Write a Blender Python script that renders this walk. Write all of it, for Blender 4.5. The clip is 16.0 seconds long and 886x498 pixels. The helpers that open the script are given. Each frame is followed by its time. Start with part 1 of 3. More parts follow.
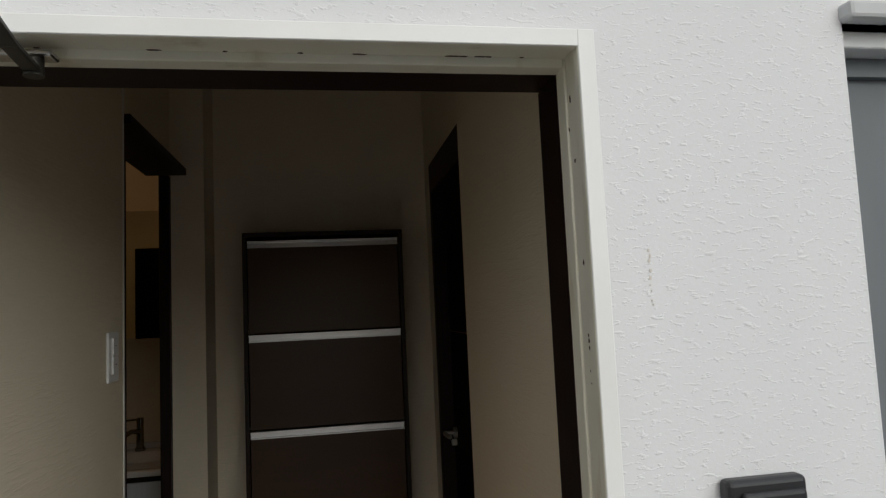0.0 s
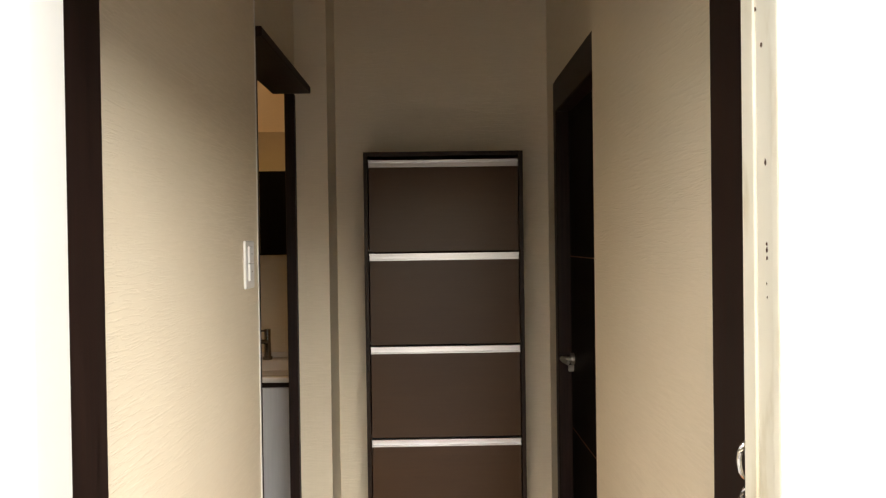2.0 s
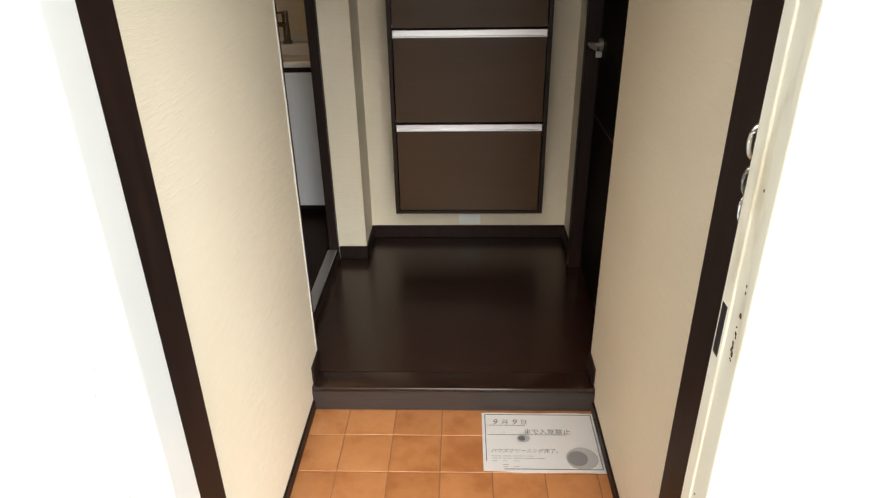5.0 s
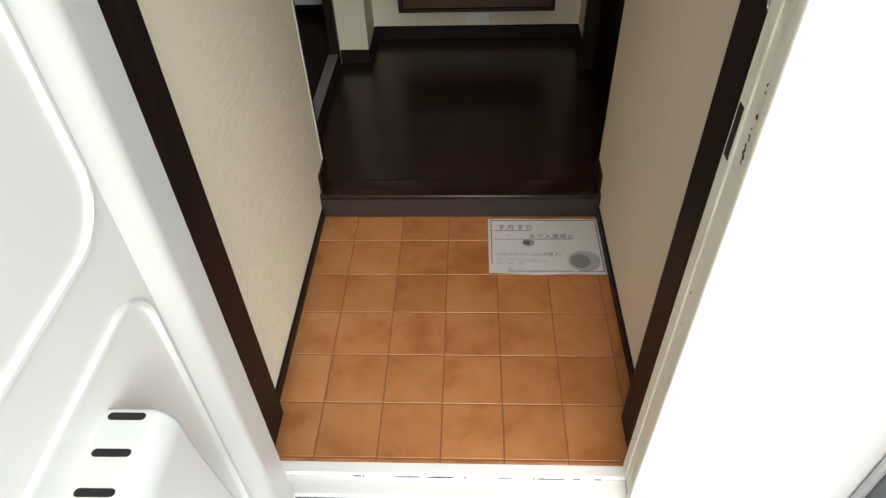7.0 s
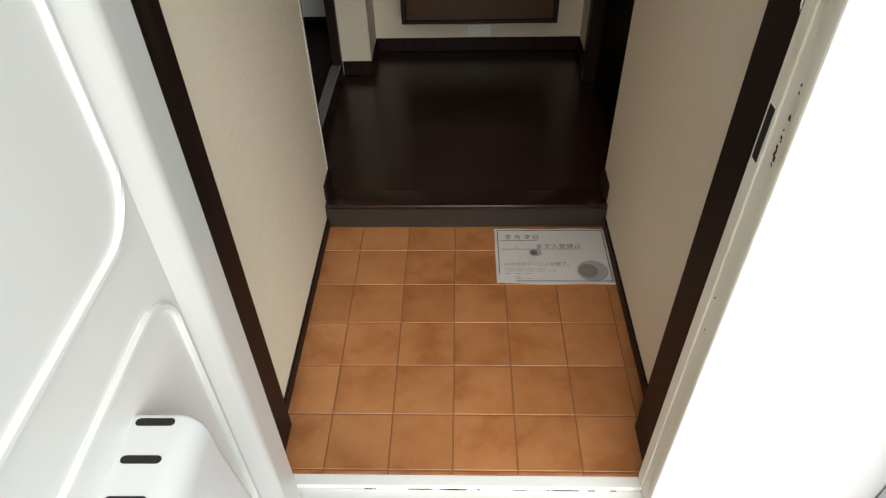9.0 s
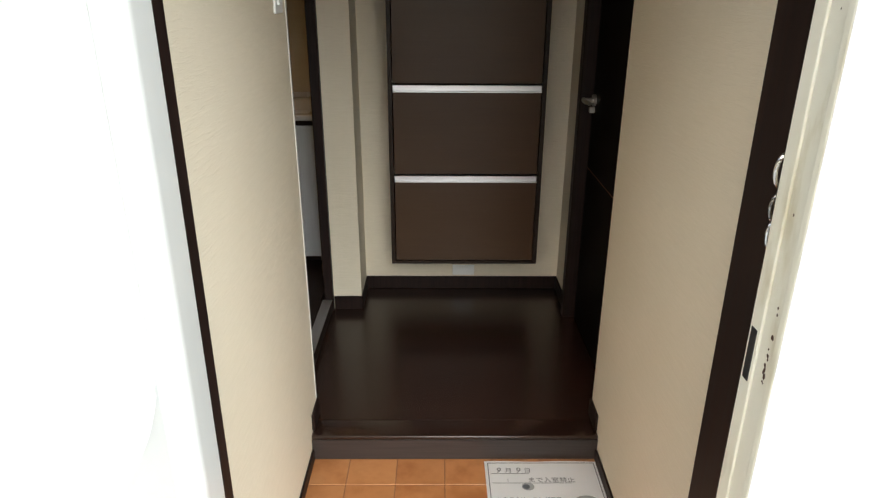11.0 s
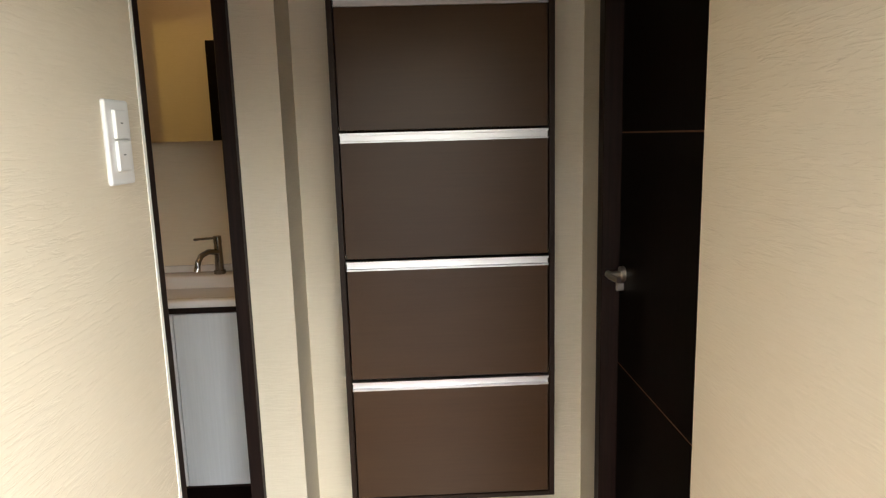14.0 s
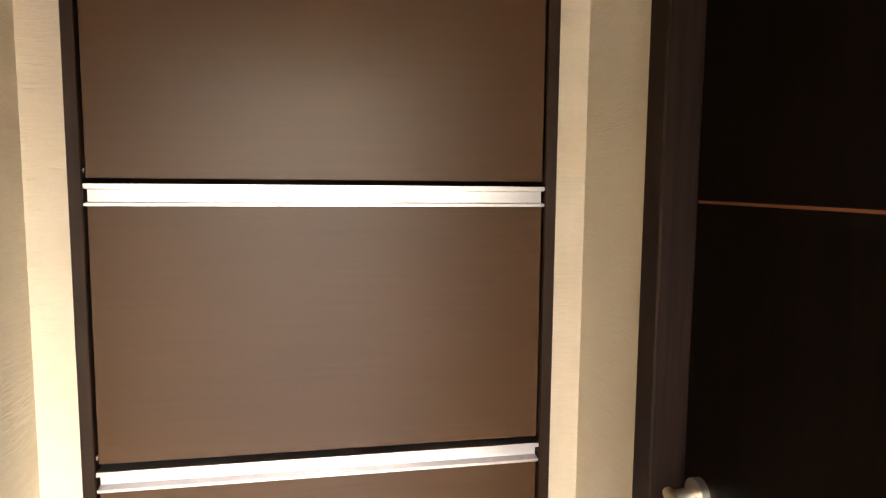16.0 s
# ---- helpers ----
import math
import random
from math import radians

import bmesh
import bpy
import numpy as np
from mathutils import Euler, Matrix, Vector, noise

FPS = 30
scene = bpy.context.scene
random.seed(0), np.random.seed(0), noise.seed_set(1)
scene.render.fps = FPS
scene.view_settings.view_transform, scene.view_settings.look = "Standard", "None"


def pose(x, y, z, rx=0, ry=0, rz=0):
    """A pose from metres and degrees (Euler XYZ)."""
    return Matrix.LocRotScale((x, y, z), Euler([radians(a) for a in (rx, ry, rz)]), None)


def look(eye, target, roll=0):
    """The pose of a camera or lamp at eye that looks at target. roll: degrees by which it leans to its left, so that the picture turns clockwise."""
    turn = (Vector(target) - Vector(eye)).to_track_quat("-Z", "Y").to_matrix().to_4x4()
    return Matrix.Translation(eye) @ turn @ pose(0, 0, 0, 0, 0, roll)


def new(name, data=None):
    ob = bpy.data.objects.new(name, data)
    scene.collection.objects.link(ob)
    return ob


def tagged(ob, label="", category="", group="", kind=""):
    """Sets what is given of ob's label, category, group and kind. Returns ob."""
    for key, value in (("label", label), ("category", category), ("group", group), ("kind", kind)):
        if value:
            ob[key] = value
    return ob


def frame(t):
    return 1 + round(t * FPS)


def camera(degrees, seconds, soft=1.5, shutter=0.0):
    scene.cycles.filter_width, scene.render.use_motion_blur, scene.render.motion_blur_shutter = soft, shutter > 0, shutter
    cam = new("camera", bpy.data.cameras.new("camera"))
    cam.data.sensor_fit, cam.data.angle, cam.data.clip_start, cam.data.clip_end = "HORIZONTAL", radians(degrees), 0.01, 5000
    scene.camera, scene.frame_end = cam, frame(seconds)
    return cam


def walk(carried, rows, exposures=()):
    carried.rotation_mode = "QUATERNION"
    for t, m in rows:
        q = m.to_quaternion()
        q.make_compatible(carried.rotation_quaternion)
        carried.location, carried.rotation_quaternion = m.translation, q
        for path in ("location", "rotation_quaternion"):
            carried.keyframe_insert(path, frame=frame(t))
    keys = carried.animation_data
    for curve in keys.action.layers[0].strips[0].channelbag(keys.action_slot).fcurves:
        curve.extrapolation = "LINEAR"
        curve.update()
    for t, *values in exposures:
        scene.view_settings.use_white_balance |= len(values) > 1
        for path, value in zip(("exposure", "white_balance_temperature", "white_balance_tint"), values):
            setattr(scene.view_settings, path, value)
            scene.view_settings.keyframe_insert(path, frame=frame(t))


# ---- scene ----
cam = camera(67.9, 16.0, 1.25)
PATH = [
    (0, (0.102, -0.845, 1.661), (0.443, 1.118, 1.835), -2.6),
    (0.5, (-0.014, -0.851, 1.648), (0.107, 1.137, 1.826), -1.6),
    (1, (-0.051, -0.824, 1.617), (0.016, 1.175, 1.629), -0.2),
    (1.5, (-0.022, -0.788, 1.617), (0.001, 1.212, 1.578), 1.7),
    (2, (0.044, -0.78, 1.619), (0.065, 1.219, 1.6), -0.8),
    (2.5, (0.048, -0.782, 1.613), (0.03, 1.212, 1.461), -0.4),
    (3, (0.044, -0.792, 1.614), (0.014, 1.186, 1.323), 0.3),
    (3.5, (0.05, -0.792, 1.616), (0.0, 1.167, 1.217), -0.4),
    (4, (0.052, -0.787, 1.609), (-0.01, 1.127, 1.032), -0.6),
    (4.5, (0.052, -0.787, 1.618), (-0.01, 1.075, 0.891), -0.5),
    (5, (0.054, -0.787, 1.608), (-0.008, 0.992, 0.697), -0.9),
    (5.2, (0.074, -0.784, 1.611), (0.0, 0.965, 0.643), -1.2),
    (7.3, (0.056, -0.768, 1.579), (-0.033, 0.654, 0.175), -2.4),
    (7.5, (0.049, -0.77, 1.574), (-0.04, 0.645, 0.162), -2.4),
    (8, (0.046, -0.774, 1.576), (-0.049, 0.617, 0.142), -2.9),
    (8.2, (0.04, -0.769, 1.574), (-0.05, 0.615, 0.134), -2.8),
    (10.3, (-0.03, -0.796, 1.563), (-0.036, 0.954, 0.595), -0.3),
    (10.5, (-0.031, -0.805, 1.564), (-0.028, 0.976, 0.654), -0.2),
    (11, (-0.047, -0.835, 1.568), (-0.031, 1.023, 0.827), 0.3),
    (11.5, (-0.06, -0.842, 1.571), (-0.058, 1.05, 0.923), 0.4),
    (12, (-0.05, -0.818, 1.563), (-0.045, 1.109, 1.025), 1.5),
    (12.5, (-0.002, -0.696, 1.538), (-0.109, 1.264, 1.156), 1.6),
    (13, (0.072, -0.515, 1.567), (-0.129, 1.442, 1.209), 1.2),
    (13.5, (0.031, -0.257, 1.56), (-0.058, 1.704, 1.177), -0.6),
    (14, (-0.005, -0.005, 1.562), (0.062, 1.965, 1.221), -1.6),
    (14.5, (0.016, 0.306, 1.531), (0.025, 2.292, 1.287), -0.8),
    (15, (0.055, 0.545, 1.528), (0.016, 2.529, 1.277), -1.5),
    (15.5, (0.079, 0.825, 1.575), (0.173, 2.806, 1.316), 0.6),
    (16, (0.064, 1.092, 1.582), (0.436, 3.046, 1.377), 0.5),
]
EXPOSURES = [(0.0, -0.5, 6200, 7), (0.5, 0.1, 6700, 9), (1.0, 1.3, 6850, 9), (1.5, 1.65, 6900, 10), (2.5, 2.0, 6700, 10), (4.0, 1.9, 6450, 8), (5.0, 1.65, 6300, 7), (7.5, 0.6, 6250, 6),
             (8.2, 0.55, 6250, 6), (10.5, 1.1, 6150, 5), (11.0, 1.35, 6100, 5), (12.0, 1.3, 6050, 5), (13.0, 1.75, 6100, 6), (13.5, 1.95, 6150, 6), (14.0, 2.4, 6200, 7), (14.5, 2.9, 6300, 8), (15.0, 3.3, 6400, 9), (15.5, 3.75, 6600, 10), (16.0, 4.1, 6900, 12)]
walk(cam, [(t, look(eye, target, roll)) for t, eye, target, roll in PATH], EXPOSURES)

# ---- world and lights ----
world = bpy.data.worlds.new("world")
scene.world = world
world.use_nodes = True
wt = world.node_tree
sky = wt.nodes.new("ShaderNodeTexSky")
sky.sky_type = "NISHITA"
sky.sun_disc = False
sky.sun_elevation = radians(45)
sky.sun_rotation = radians(190)
sky.dust_density = 4.0
wt.links.new(sky.outputs[0], wt.nodes["Background"].inputs[0])
wt.nodes["Background"].inputs[1].default_value = 0.10

sun_data = bpy.data.lights.new("sun", "SUN")
sun_data.energy = 2.2
sun_data.angle = radians(60)
sun_data.color = (1.0, 0.97, 0.90)
sun = new("sun", sun_data)
sun.matrix_world = look((2.65, -4.2, 3.7), (0.0, 0.0, 0.6))


def warm_lamp(name, loc, watts, radius, colour):
    d = bpy.data.lights.new(name, "POINT")
    d.energy, d.shadow_soft_size, d.color = watts, radius, colour
    o = new(name, d)
    o.location = loc
    return o


warm_lamp("washroom_bulb", (-1.25, 2.24, 2.50), 1.05, 0.03, (1.0, 0.60, 0.30))
warm_lamp("bathroom_bulb", (-2.3, 1.85, 2.3), 1.2, 0.06, (1.0, 0.66, 0.14))


# ---- materials ----
def material(name, colour, rough=0.5, metal=0.0, coat=0.0):
    m = bpy.data.materials.new(name)
    m.use_nodes = True
    b = m.node_tree.nodes["Principled BSDF"]
    b.inputs["Base Color"].default_value = (*colour, 1)
    b.inputs["Roughness"].default_value = rough
    b.inputs["Metallic"].default_value = metal
    b.inputs["Coat Weight"].default_value = coat
    return m


def node(m, kind, **values):
    n = m.node_tree.nodes.new(kind)
    for k, v in values.items():
        n.inputs[k].default_value = v
    return n


def coords(m, scale, turn=(0, 0, 0)):
    g = m.node_tree.nodes.new("ShaderNodeNewGeometry")
    p = m.node_tree.nodes.new("ShaderNodeMapping")
    p.inputs["Scale"].default_value = scale
    p.inputs["Rotation"].default_value = turn
    m.node_tree.links.new(g.outputs["Position"], p.inputs["Vector"])
    return p.outputs["Vector"]


def noise_tex(m, scale, freq, detail=4.0, rough=0.55, turn=(0, 0, 0), distortion=0.0):
    n = node(m, "ShaderNodeTexNoise", Scale=freq, Detail=detail, Roughness=rough, Distortion=distortion)
    m.node_tree.links.new(coords(m, scale, turn), n.inputs["Vector"])
    return n.outputs["Fac"]


def ramp(m, fac, stops):
    r = m.node_tree.nodes.new("ShaderNodeValToRGB")
    e = r.color_ramp.elements
    e[0].position, e[0].color = stops[0][0], (*stops[0][1], 1)
    e[1].position, e[1].color = stops[-1][0], (*stops[-1][1], 1)
    for p, c in stops[1:-1]:
        x = e.new(p)
        x.color = (*c, 1)
    m.node_tree.links.new(fac, r.inputs["Fac"])
    return r.outputs["Color"]


def mixed(m, a, b, fac, mode="MULTIPLY"):
    x = m.node_tree.nodes.new("ShaderNodeMix")
    x.data_type, x.blend_type = "RGBA", mode
    for s, v in ((6, a), (7, b), (0, fac)):
        if isinstance(v, (int, float)):
            x.inputs[s].default_value = v
        elif isinstance(v, tuple):
            x.inputs[s].default_value = (*v, 1)
        else:
            m.node_tree.links.new(v, x.inputs[s])
    return x.outputs[2]


def paint(m, colour):
    m.node_tree.links.new(colour, m.node_tree.nodes["Principled BSDF"].inputs["Base Color"])


def bump(m, height, strength, distance):
    b = node(m, "ShaderNodeBump", Strength=strength, Distance=distance)
    m.node_tree.links.new(height, b.inputs["Height"])
    bs = m.node_tree.nodes["Principled BSDF"]
    old = bs.inputs["Normal"].links
    if old:
        m.node_tree.links.new(old[0].from_socket, b.inputs["Normal"])
    m.node_tree.links.new(b.outputs["Normal"], bs.inputs["Normal"])


def gloss(m, fac, low, high):
    r = node(m, "ShaderNodeMapRange")
    r.inputs["To Min"].default_value, r.inputs["To Max"].default_value = low, high
    m.node_tree.links.new(fac, r.inputs["Value"])
    m.node_tree.links.new(r.outputs["Result"], m.node_tree.nodes["Principled BSDF"].inputs["Roughness"])


# combed plaster-look wallpaper: shallow, slightly wavy strokes
WALLPAPER = material("combed_wallpaper", (0.66, 0.56, 0.40), 0.62)
strokes = noise_tex(WALLPAPER, (4.2, 4.2, 50.0), 3.2, 4.0, 0.62, (0.04, 0.03, 0), 1.1)
fine = noise_tex(WALLPAPER, (1, 1, 1), 260.0, 2.0)
big = noise_tex(WALLPAPER, (1, 1, 1), 1.6, 3.0)
paint(WALLPAPER, mixed(WALLPAPER, ramp(WALLPAPER, strokes, [(0.3, (0.73, 0.652, 0.508)), (0.6, (0.77, 0.69, 0.545))]),
                       ramp(WALLPAPER, big, [(0.3, (0.95, 0.94, 0.92)), (0.7, (1, 1, 1))]), 1.0))
bump(WALLPAPER, fine, 0.12, 0.001)
bump(WALLPAPER, ramp(WALLPAPER, strokes, [(0.50, (0, 0, 0)), (0.62, (1, 1, 1))]), 0.40, 0.002)

DARK = material("espresso_wood", (0.02, 0.012, 0.009), 0.38)
g1 = noise_tex(DARK, (30, 30, 1.5), 3.0, 5.0)
paint(DARK, ramp(DARK, g1, [(0.3, (0.008, 0.0042, 0.0034)), (0.7, (0.021, 0.0105, 0.008))]))
bump(DARK, g1, 0.08, 0.001)
gloss(DARK, g1, 0.42, 0.56)
DARK.node_tree.nodes["Principled BSDF"].inputs["Specular IOR Level"].default_value = 0.2

FLAP = material("wenge_laminate", (0.06, 0.035, 0.022), 0.36)
g2 = noise_tex(FLAP, (1.6, 20, 60), 3.0, 6.0, 0.65)
g2b = noise_tex(FLAP, (0.9, 1, 3.0), 2.0, 2.0)
paint(FLAP, mixed(FLAP, ramp(FLAP, g2, [(0.2, (0.060, 0.0325, 0.0165)), (0.8, (0.071, 0.0385, 0.0195))]),
                  ramp(FLAP, g2b, [(0.3, (0.88, 0.86, 0.85)), (0.7, (1, 1, 1))]), 1.0))
bump(FLAP, g2, 0.01, 0.0005)
gloss(FLAP, g2b, 0.27, 0.33)
FLAP.node_tree.nodes["Principled BSDF"].inputs["Specular IOR Level"].default_value = 0.27

BOARD = material("dark_floor_board", (0.03, 0.016, 0.010), 0.2, 0.0, 0.05)
g3 = noise_tex(BOARD, (1.5, 40, 1), 3.0, 6.0, 0.65)
info = BOARD.node_tree.nodes.new("ShaderNodeObjectInfo")
paint(BOARD, mixed(BOARD, ramp(BOARD, g3, [(0.3, (0.016, 0.0081, 0.0060)), (0.7, (0.028, 0.0138, 0.0096))]),
                   ramp(BOARD, info.outputs["Random"], [(0.0, (0.80, 0.80, 0.81)), (1.0, (1.18, 1.14, 1.10))]), 1.0))
gloss(BOARD, noise_tex(BOARD, (1, 3, 1), 2.0), 0.21, 0.30)

DOORDARK = material("black_brown_door_laminate", (0.006, 0.004, 0.003), 0.5)
g4 = noise_tex(DOORDARK, (30, 30, 1.5), 3.0, 5.0)
paint(DOORDARK, ramp(DOORDARK, g4, [(0.3, (0.0018, 0.0012, 0.001)), (0.7, (0.005, 0.0028, 0.002))]))
DOORDARK.node_tree.nodes["Principled BSDF"].inputs["Specular IOR Level"].default_value = 0.06

CABSIDE = material("cabinet_carcass_laminate", (0.03, 0.017, 0.011), 0.42)
paint(CABSIDE, ramp(CABSIDE, noise_tex(CABSIDE, (30, 30, 1.5), 3.0, 5.0), [(0.3, (0.016, 0.0085, 0.0050)), (0.7, (0.027, 0.0145, 0.0090))]))
CABSIDE.node_tree.nodes["Principled BSDF"].inputs["Specular IOR Level"].default_value = 0.22

KAMACHI = material("step_edge_laminate", (0.035, 0.027, 0.024), 0.34)
g3b = noise_tex(KAMACHI, (2, 40, 60), 3.0, 4.0)
paint(KAMACHI, ramp(KAMACHI, g3b, [(0.3, (0.026, 0.020, 0.018)), (0.7, (0.040, 0.031, 0.028))]))

TILE = material("terracotta_sheet_tile", (0.52, 0.21, 0.075), 0.42)
tinfo = TILE.node_tree.nodes.new("ShaderNodeObjectInfo")
t1_node = node(TILE, "ShaderNodeTexNoise", Scale=6.5, Detail=4.0, Roughness=0.55)
t1_shift = node(TILE, "ShaderNodeVectorMath")
t1_scale = node(TILE, "ShaderNodeMath")
t1_scale.operation = "MULTIPLY"
t1_scale.inputs[1].default_value = 9.0
TILE.node_tree.links.new(tinfo.outputs["Random"], t1_scale.inputs[0])
TILE.node_tree.links.new(coords(TILE, (1, 1, 1)), t1_shift.inputs[0])
TILE.node_tree.links.new(t1_scale.outputs[0], t1_shift.inputs[1])
TILE.node_tree.links.new(t1_shift.outputs[0], t1_node.inputs["Vector"])
t1 = t1_node.outputs["Fac"]
t2 = noise_tex(TILE, (1, 1, 1), 22.0, 4.0, 0.6)
tc = ramp(TILE, t1, [(0.34, (0.335, 0.128, 0.041)), (0.47, (0.43, 0.186, 0.068)), (0.70, (0.485, 0.226, 0.090))])
tc = mixed(TILE, tc, ramp(TILE, tinfo.outputs["Random"], [(0.0, (0.80, 0.74, 0.67)), (0.18, (0.90, 0.87, 0.84)), (1.0, (1.0, 1.0, 1.0))]), 1.0)
paint(TILE, mixed(TILE, tc, ramp(TILE, t2, [(0.30, (0.88, 0.84, 0.80)), (0.55, (1, 1, 1))]), 0.7))
bump(TILE, t2, 0.10, 0.001)
GROUT = material("tile_joint", (0.25, 0.112, 0.052), 0.85)

STUCCO = material("white_stucco", (0.80, 0.81, 0.81), 0.85)
s1 = noise_tex(STUCCO, (1, 1, 2.4), 58.0, 4.0, 0.55, (0, 0.5, 0), 0.3)
s2 = noise_tex(STUCCO, (1, 1, 1), 180.0, 3.0)
s3 = noise_tex(STUCCO, (1, 1, 0.5), 2.2, 4.0)
paint(STUCCO, ramp(STUCCO, s3, [(0.3, (0.76, 0.77, 0.775)), (0.7, (0.82, 0.825, 0.825))]))
bump(STUCCO, s2, 0.15, 0.0015)
bump(STUCCO, ramp(STUCCO, s1, [(0.56, (0, 0, 0)), (0.72, (1, 1, 1))]), 0.42, 0.003)

WHITEPAINT = material("white_enamel", (0.80, 0.80, 0.78), 0.32)
w1 = noise_tex(WHITEPAINT, (1, 1, 1), 5.0, 4.0)
paint(WHITEPAINT, ramp(WHITEPAINT, w1, [(0.3, (0.80, 0.80, 0.78)), (0.7, (0.85, 0.85, 0.83))]))
bump(WHITEPAINT, noise_tex(WHITEPAINT, (1, 1, 1), 120.0, 2.0), 0.04, 0.001)
LEAFPAINT = material("off_white_door_enamel", (0.84, 0.83, 0.78), 0.30)
paint(LEAFPAINT, ramp(LEAFPAINT, noise_tex(LEAFPAINT, (1, 1, 0.4), 4.0, 5.0), [(0.3, (0.84, 0.835, 0.785)), (0.7, (0.88, 0.875, 0.83))]))
bump(LEAFPAINT, noise_tex(LEAFPAINT, (1, 1, 1), 90.0, 2.0), 0.05, 0.001)
CREAM = material("cream_steel_paint", (0.72, 0.69, 0.57), 0.42)
c1 = noise_tex(CREAM, (1, 1, 0.3), 14.0, 5.0)
paint(CREAM, ramp(CREAM, c1, [(0.28, (0.62, 0.57, 0.41)), (0.42, (0.79, 0.765, 0.635)), (0.8, (0.83, 0.81, 0.70))]))
RUST = material("rust_spot", (0.07, 0.035, 0.018), 0.9)
STAIN = material("faint_rust_run", (0.69, 0.655, 0.605), 0.9)
CONCRETE = material("grey_walkway_coating", (0.20, 0.205, 0.21), 0.6)
k1 = noise_tex(CONCRETE, (1, 1, 1), 6.0, 6.0)
paint(CONCRETE, ramp(CONCRETE, k1, [(0.3, (0.080, 0.080, 0.086)), (0.7, (0.120, 0.121, 0.128))]))
bump(CONCRETE, noise_tex(CONCRETE, (1, 1, 1), 150.0, 3.0), 0.3, 0.002)
GREYSTEEL = material("grey_steel_door_paint", (0.15, 0.165, 0.175), 0.5)
paint(GREYSTEEL, ramp(GREYSTEEL, noise_tex(GREYSTEEL, (1, 1, 0.4), 5.0, 5.0), [(0.3, (0.13, 0.145, 0.155)), (0.7, (0.17, 0.185, 0.195))]))
LIGHTGREY = material("light_grey_steel", (0.55, 0.56, 0.56), 0.5)
ALU = material("satin_aluminium", (0.66, 0.66, 0.68), 0.32, 1.0)
a1 = noise_tex(ALU, (2, 90, 90), 4.0, 3.0)
gloss(ALU, a1, 0.30, 0.42)
CHROME = material("polished_chrome", (0.62, 0.62, 0.62), 0.10, 1.0)
# darker copy of the chrome: the faucet's dark reflections are put into the colour
DARKENEDCHROME = material("darkened_chrome", (0.22, 0.21, 0.20), 0.16, 1.0)
SATIN = material("satin_nickel", (0.60, 0.58, 0.55), 0.25, 1.0)
NICKEL = material("brushed_nickel_lever", (0.66, 0.63, 0.58), 0.40, 1.0)
BRONZE = material("painted_bronze_arm", (0.07, 0.065, 0.055), 0.45, 0.6)
PLASTIC = material("white_plastic", (0.80, 0.80, 0.78), 0.3)
BLACKPLASTIC = material("black_plastic", (0.02, 0.02, 0.022), 0.4)
HOLE = material("dark_slot", (0.012, 0.011, 0.010), 0.8)
PAPER = material("white_paper", (0.91, 0.915, 0.925), 0.6)
INK = material("grey_ink", (0.10, 0.105, 0.12), 0.7)
INKDARK = material("worn_grey_ink", (0.24, 0.245, 0.26), 0.7)
INKLIGHT = material("pale_grey_ink", (0.38, 0.39, 0.40), 0.7)
INKMID = material("mid_grey_ink", (0.20, 0.205, 0.21), 0.7)
PORCELAIN = material("white_vanity_resin", (0.74, 0.72, 0.70), 0.18)
VANITY = material("white_vanity_door", (0.74, 0.74, 0.74), 0.35)
paint(VANITY, ramp(VANITY, noise_tex(VANITY, (30, 30, 1), 4.0, 3.0), [(0.3, (0.63, 0.64, 0.66)), (0.7, (0.68, 0.69, 0.71))]))
MIRROR = material("silvered_mirror", (0.92, 0.92, 0.91), 0.01, 1.0)
CEILING = material("ceiling_paper", (0.70, 0.66, 0.58), 0.8)
bump(CEILING, noise_tex(CEILING, (1, 1, 1), 200.0, 3.0), 0.2, 0.002)
COPPER = material("copper_inlay", (0.30, 0.135, 0.07), 0.42, 0.8)
TRIMWHITE = material("white_corner_bead", (0.82, 0.80, 0.75), 0.5)


# ---- mesh helpers ----
def bm_box(bm, x0, x1, y0, y1, z0, z1, bev=0.0, seg=2):
    made = bmesh.ops.create_cube(bm, size=1)["verts"]
    for v in made:
        v.co = ((x0 + x1) / 2 + v.co.x * (x1 - x0), (y0 + y1) / 2 + v.co.y * (y1 - y0), (z0 + z1) / 2 + v.co.z * (z1 - z0))
    if bev:
        edges = list({e for v in made for e in v.link_edges})
        bmesh.ops.bevel(bm, geom=edges, offset=bev, segments=seg, profile=0.5, affect="EDGES", clamp_overlap=True)
    return bm


def bm_tube(bm, a, b, r0, r1=None, n=20, caps=True):
    a, b = Vector(a), Vector(b)
    r1 = r0 if r1 is None else r1
    m = Matrix.Translation((a + b) / 2) @ (b - a).to_track_quat("Z", "Y").to_matrix().to_4x4()
    bmesh.ops.create_cone(bm, cap_ends=caps, segments=n, radius1=r0, radius2=r1, depth=(b - a).length, matrix=m)
    return bm


def bm_sweep(bm, pts, r, n=10):
    """A round rod along a line of points."""
    pts = [Vector(p) for p in pts]
    rings = []
    for i, p in enumerate(pts):
        d = (pts[min(i + 1, len(pts) - 1)] - pts[max(i - 1, 0)]).normalized()
        u = d.cross(Vector((0.31, 0.17, 0.93))).normalized()
        w = d.cross(u)
        rings.append([bm.verts.new(p + r * (math.cos(6.2832 * k / n) * u + math.sin(6.2832 * k / n) * w)) for k in range(n)])
    for a, b in zip(rings, rings[1:]):
        for k in range(n):
            bm.faces.new((a[k], a[(k + 1) % n], b[(k + 1) % n], b[k]))
    bm.faces.new(rings[0][::-1])
    bm.faces.new(rings[-1])
    return bm


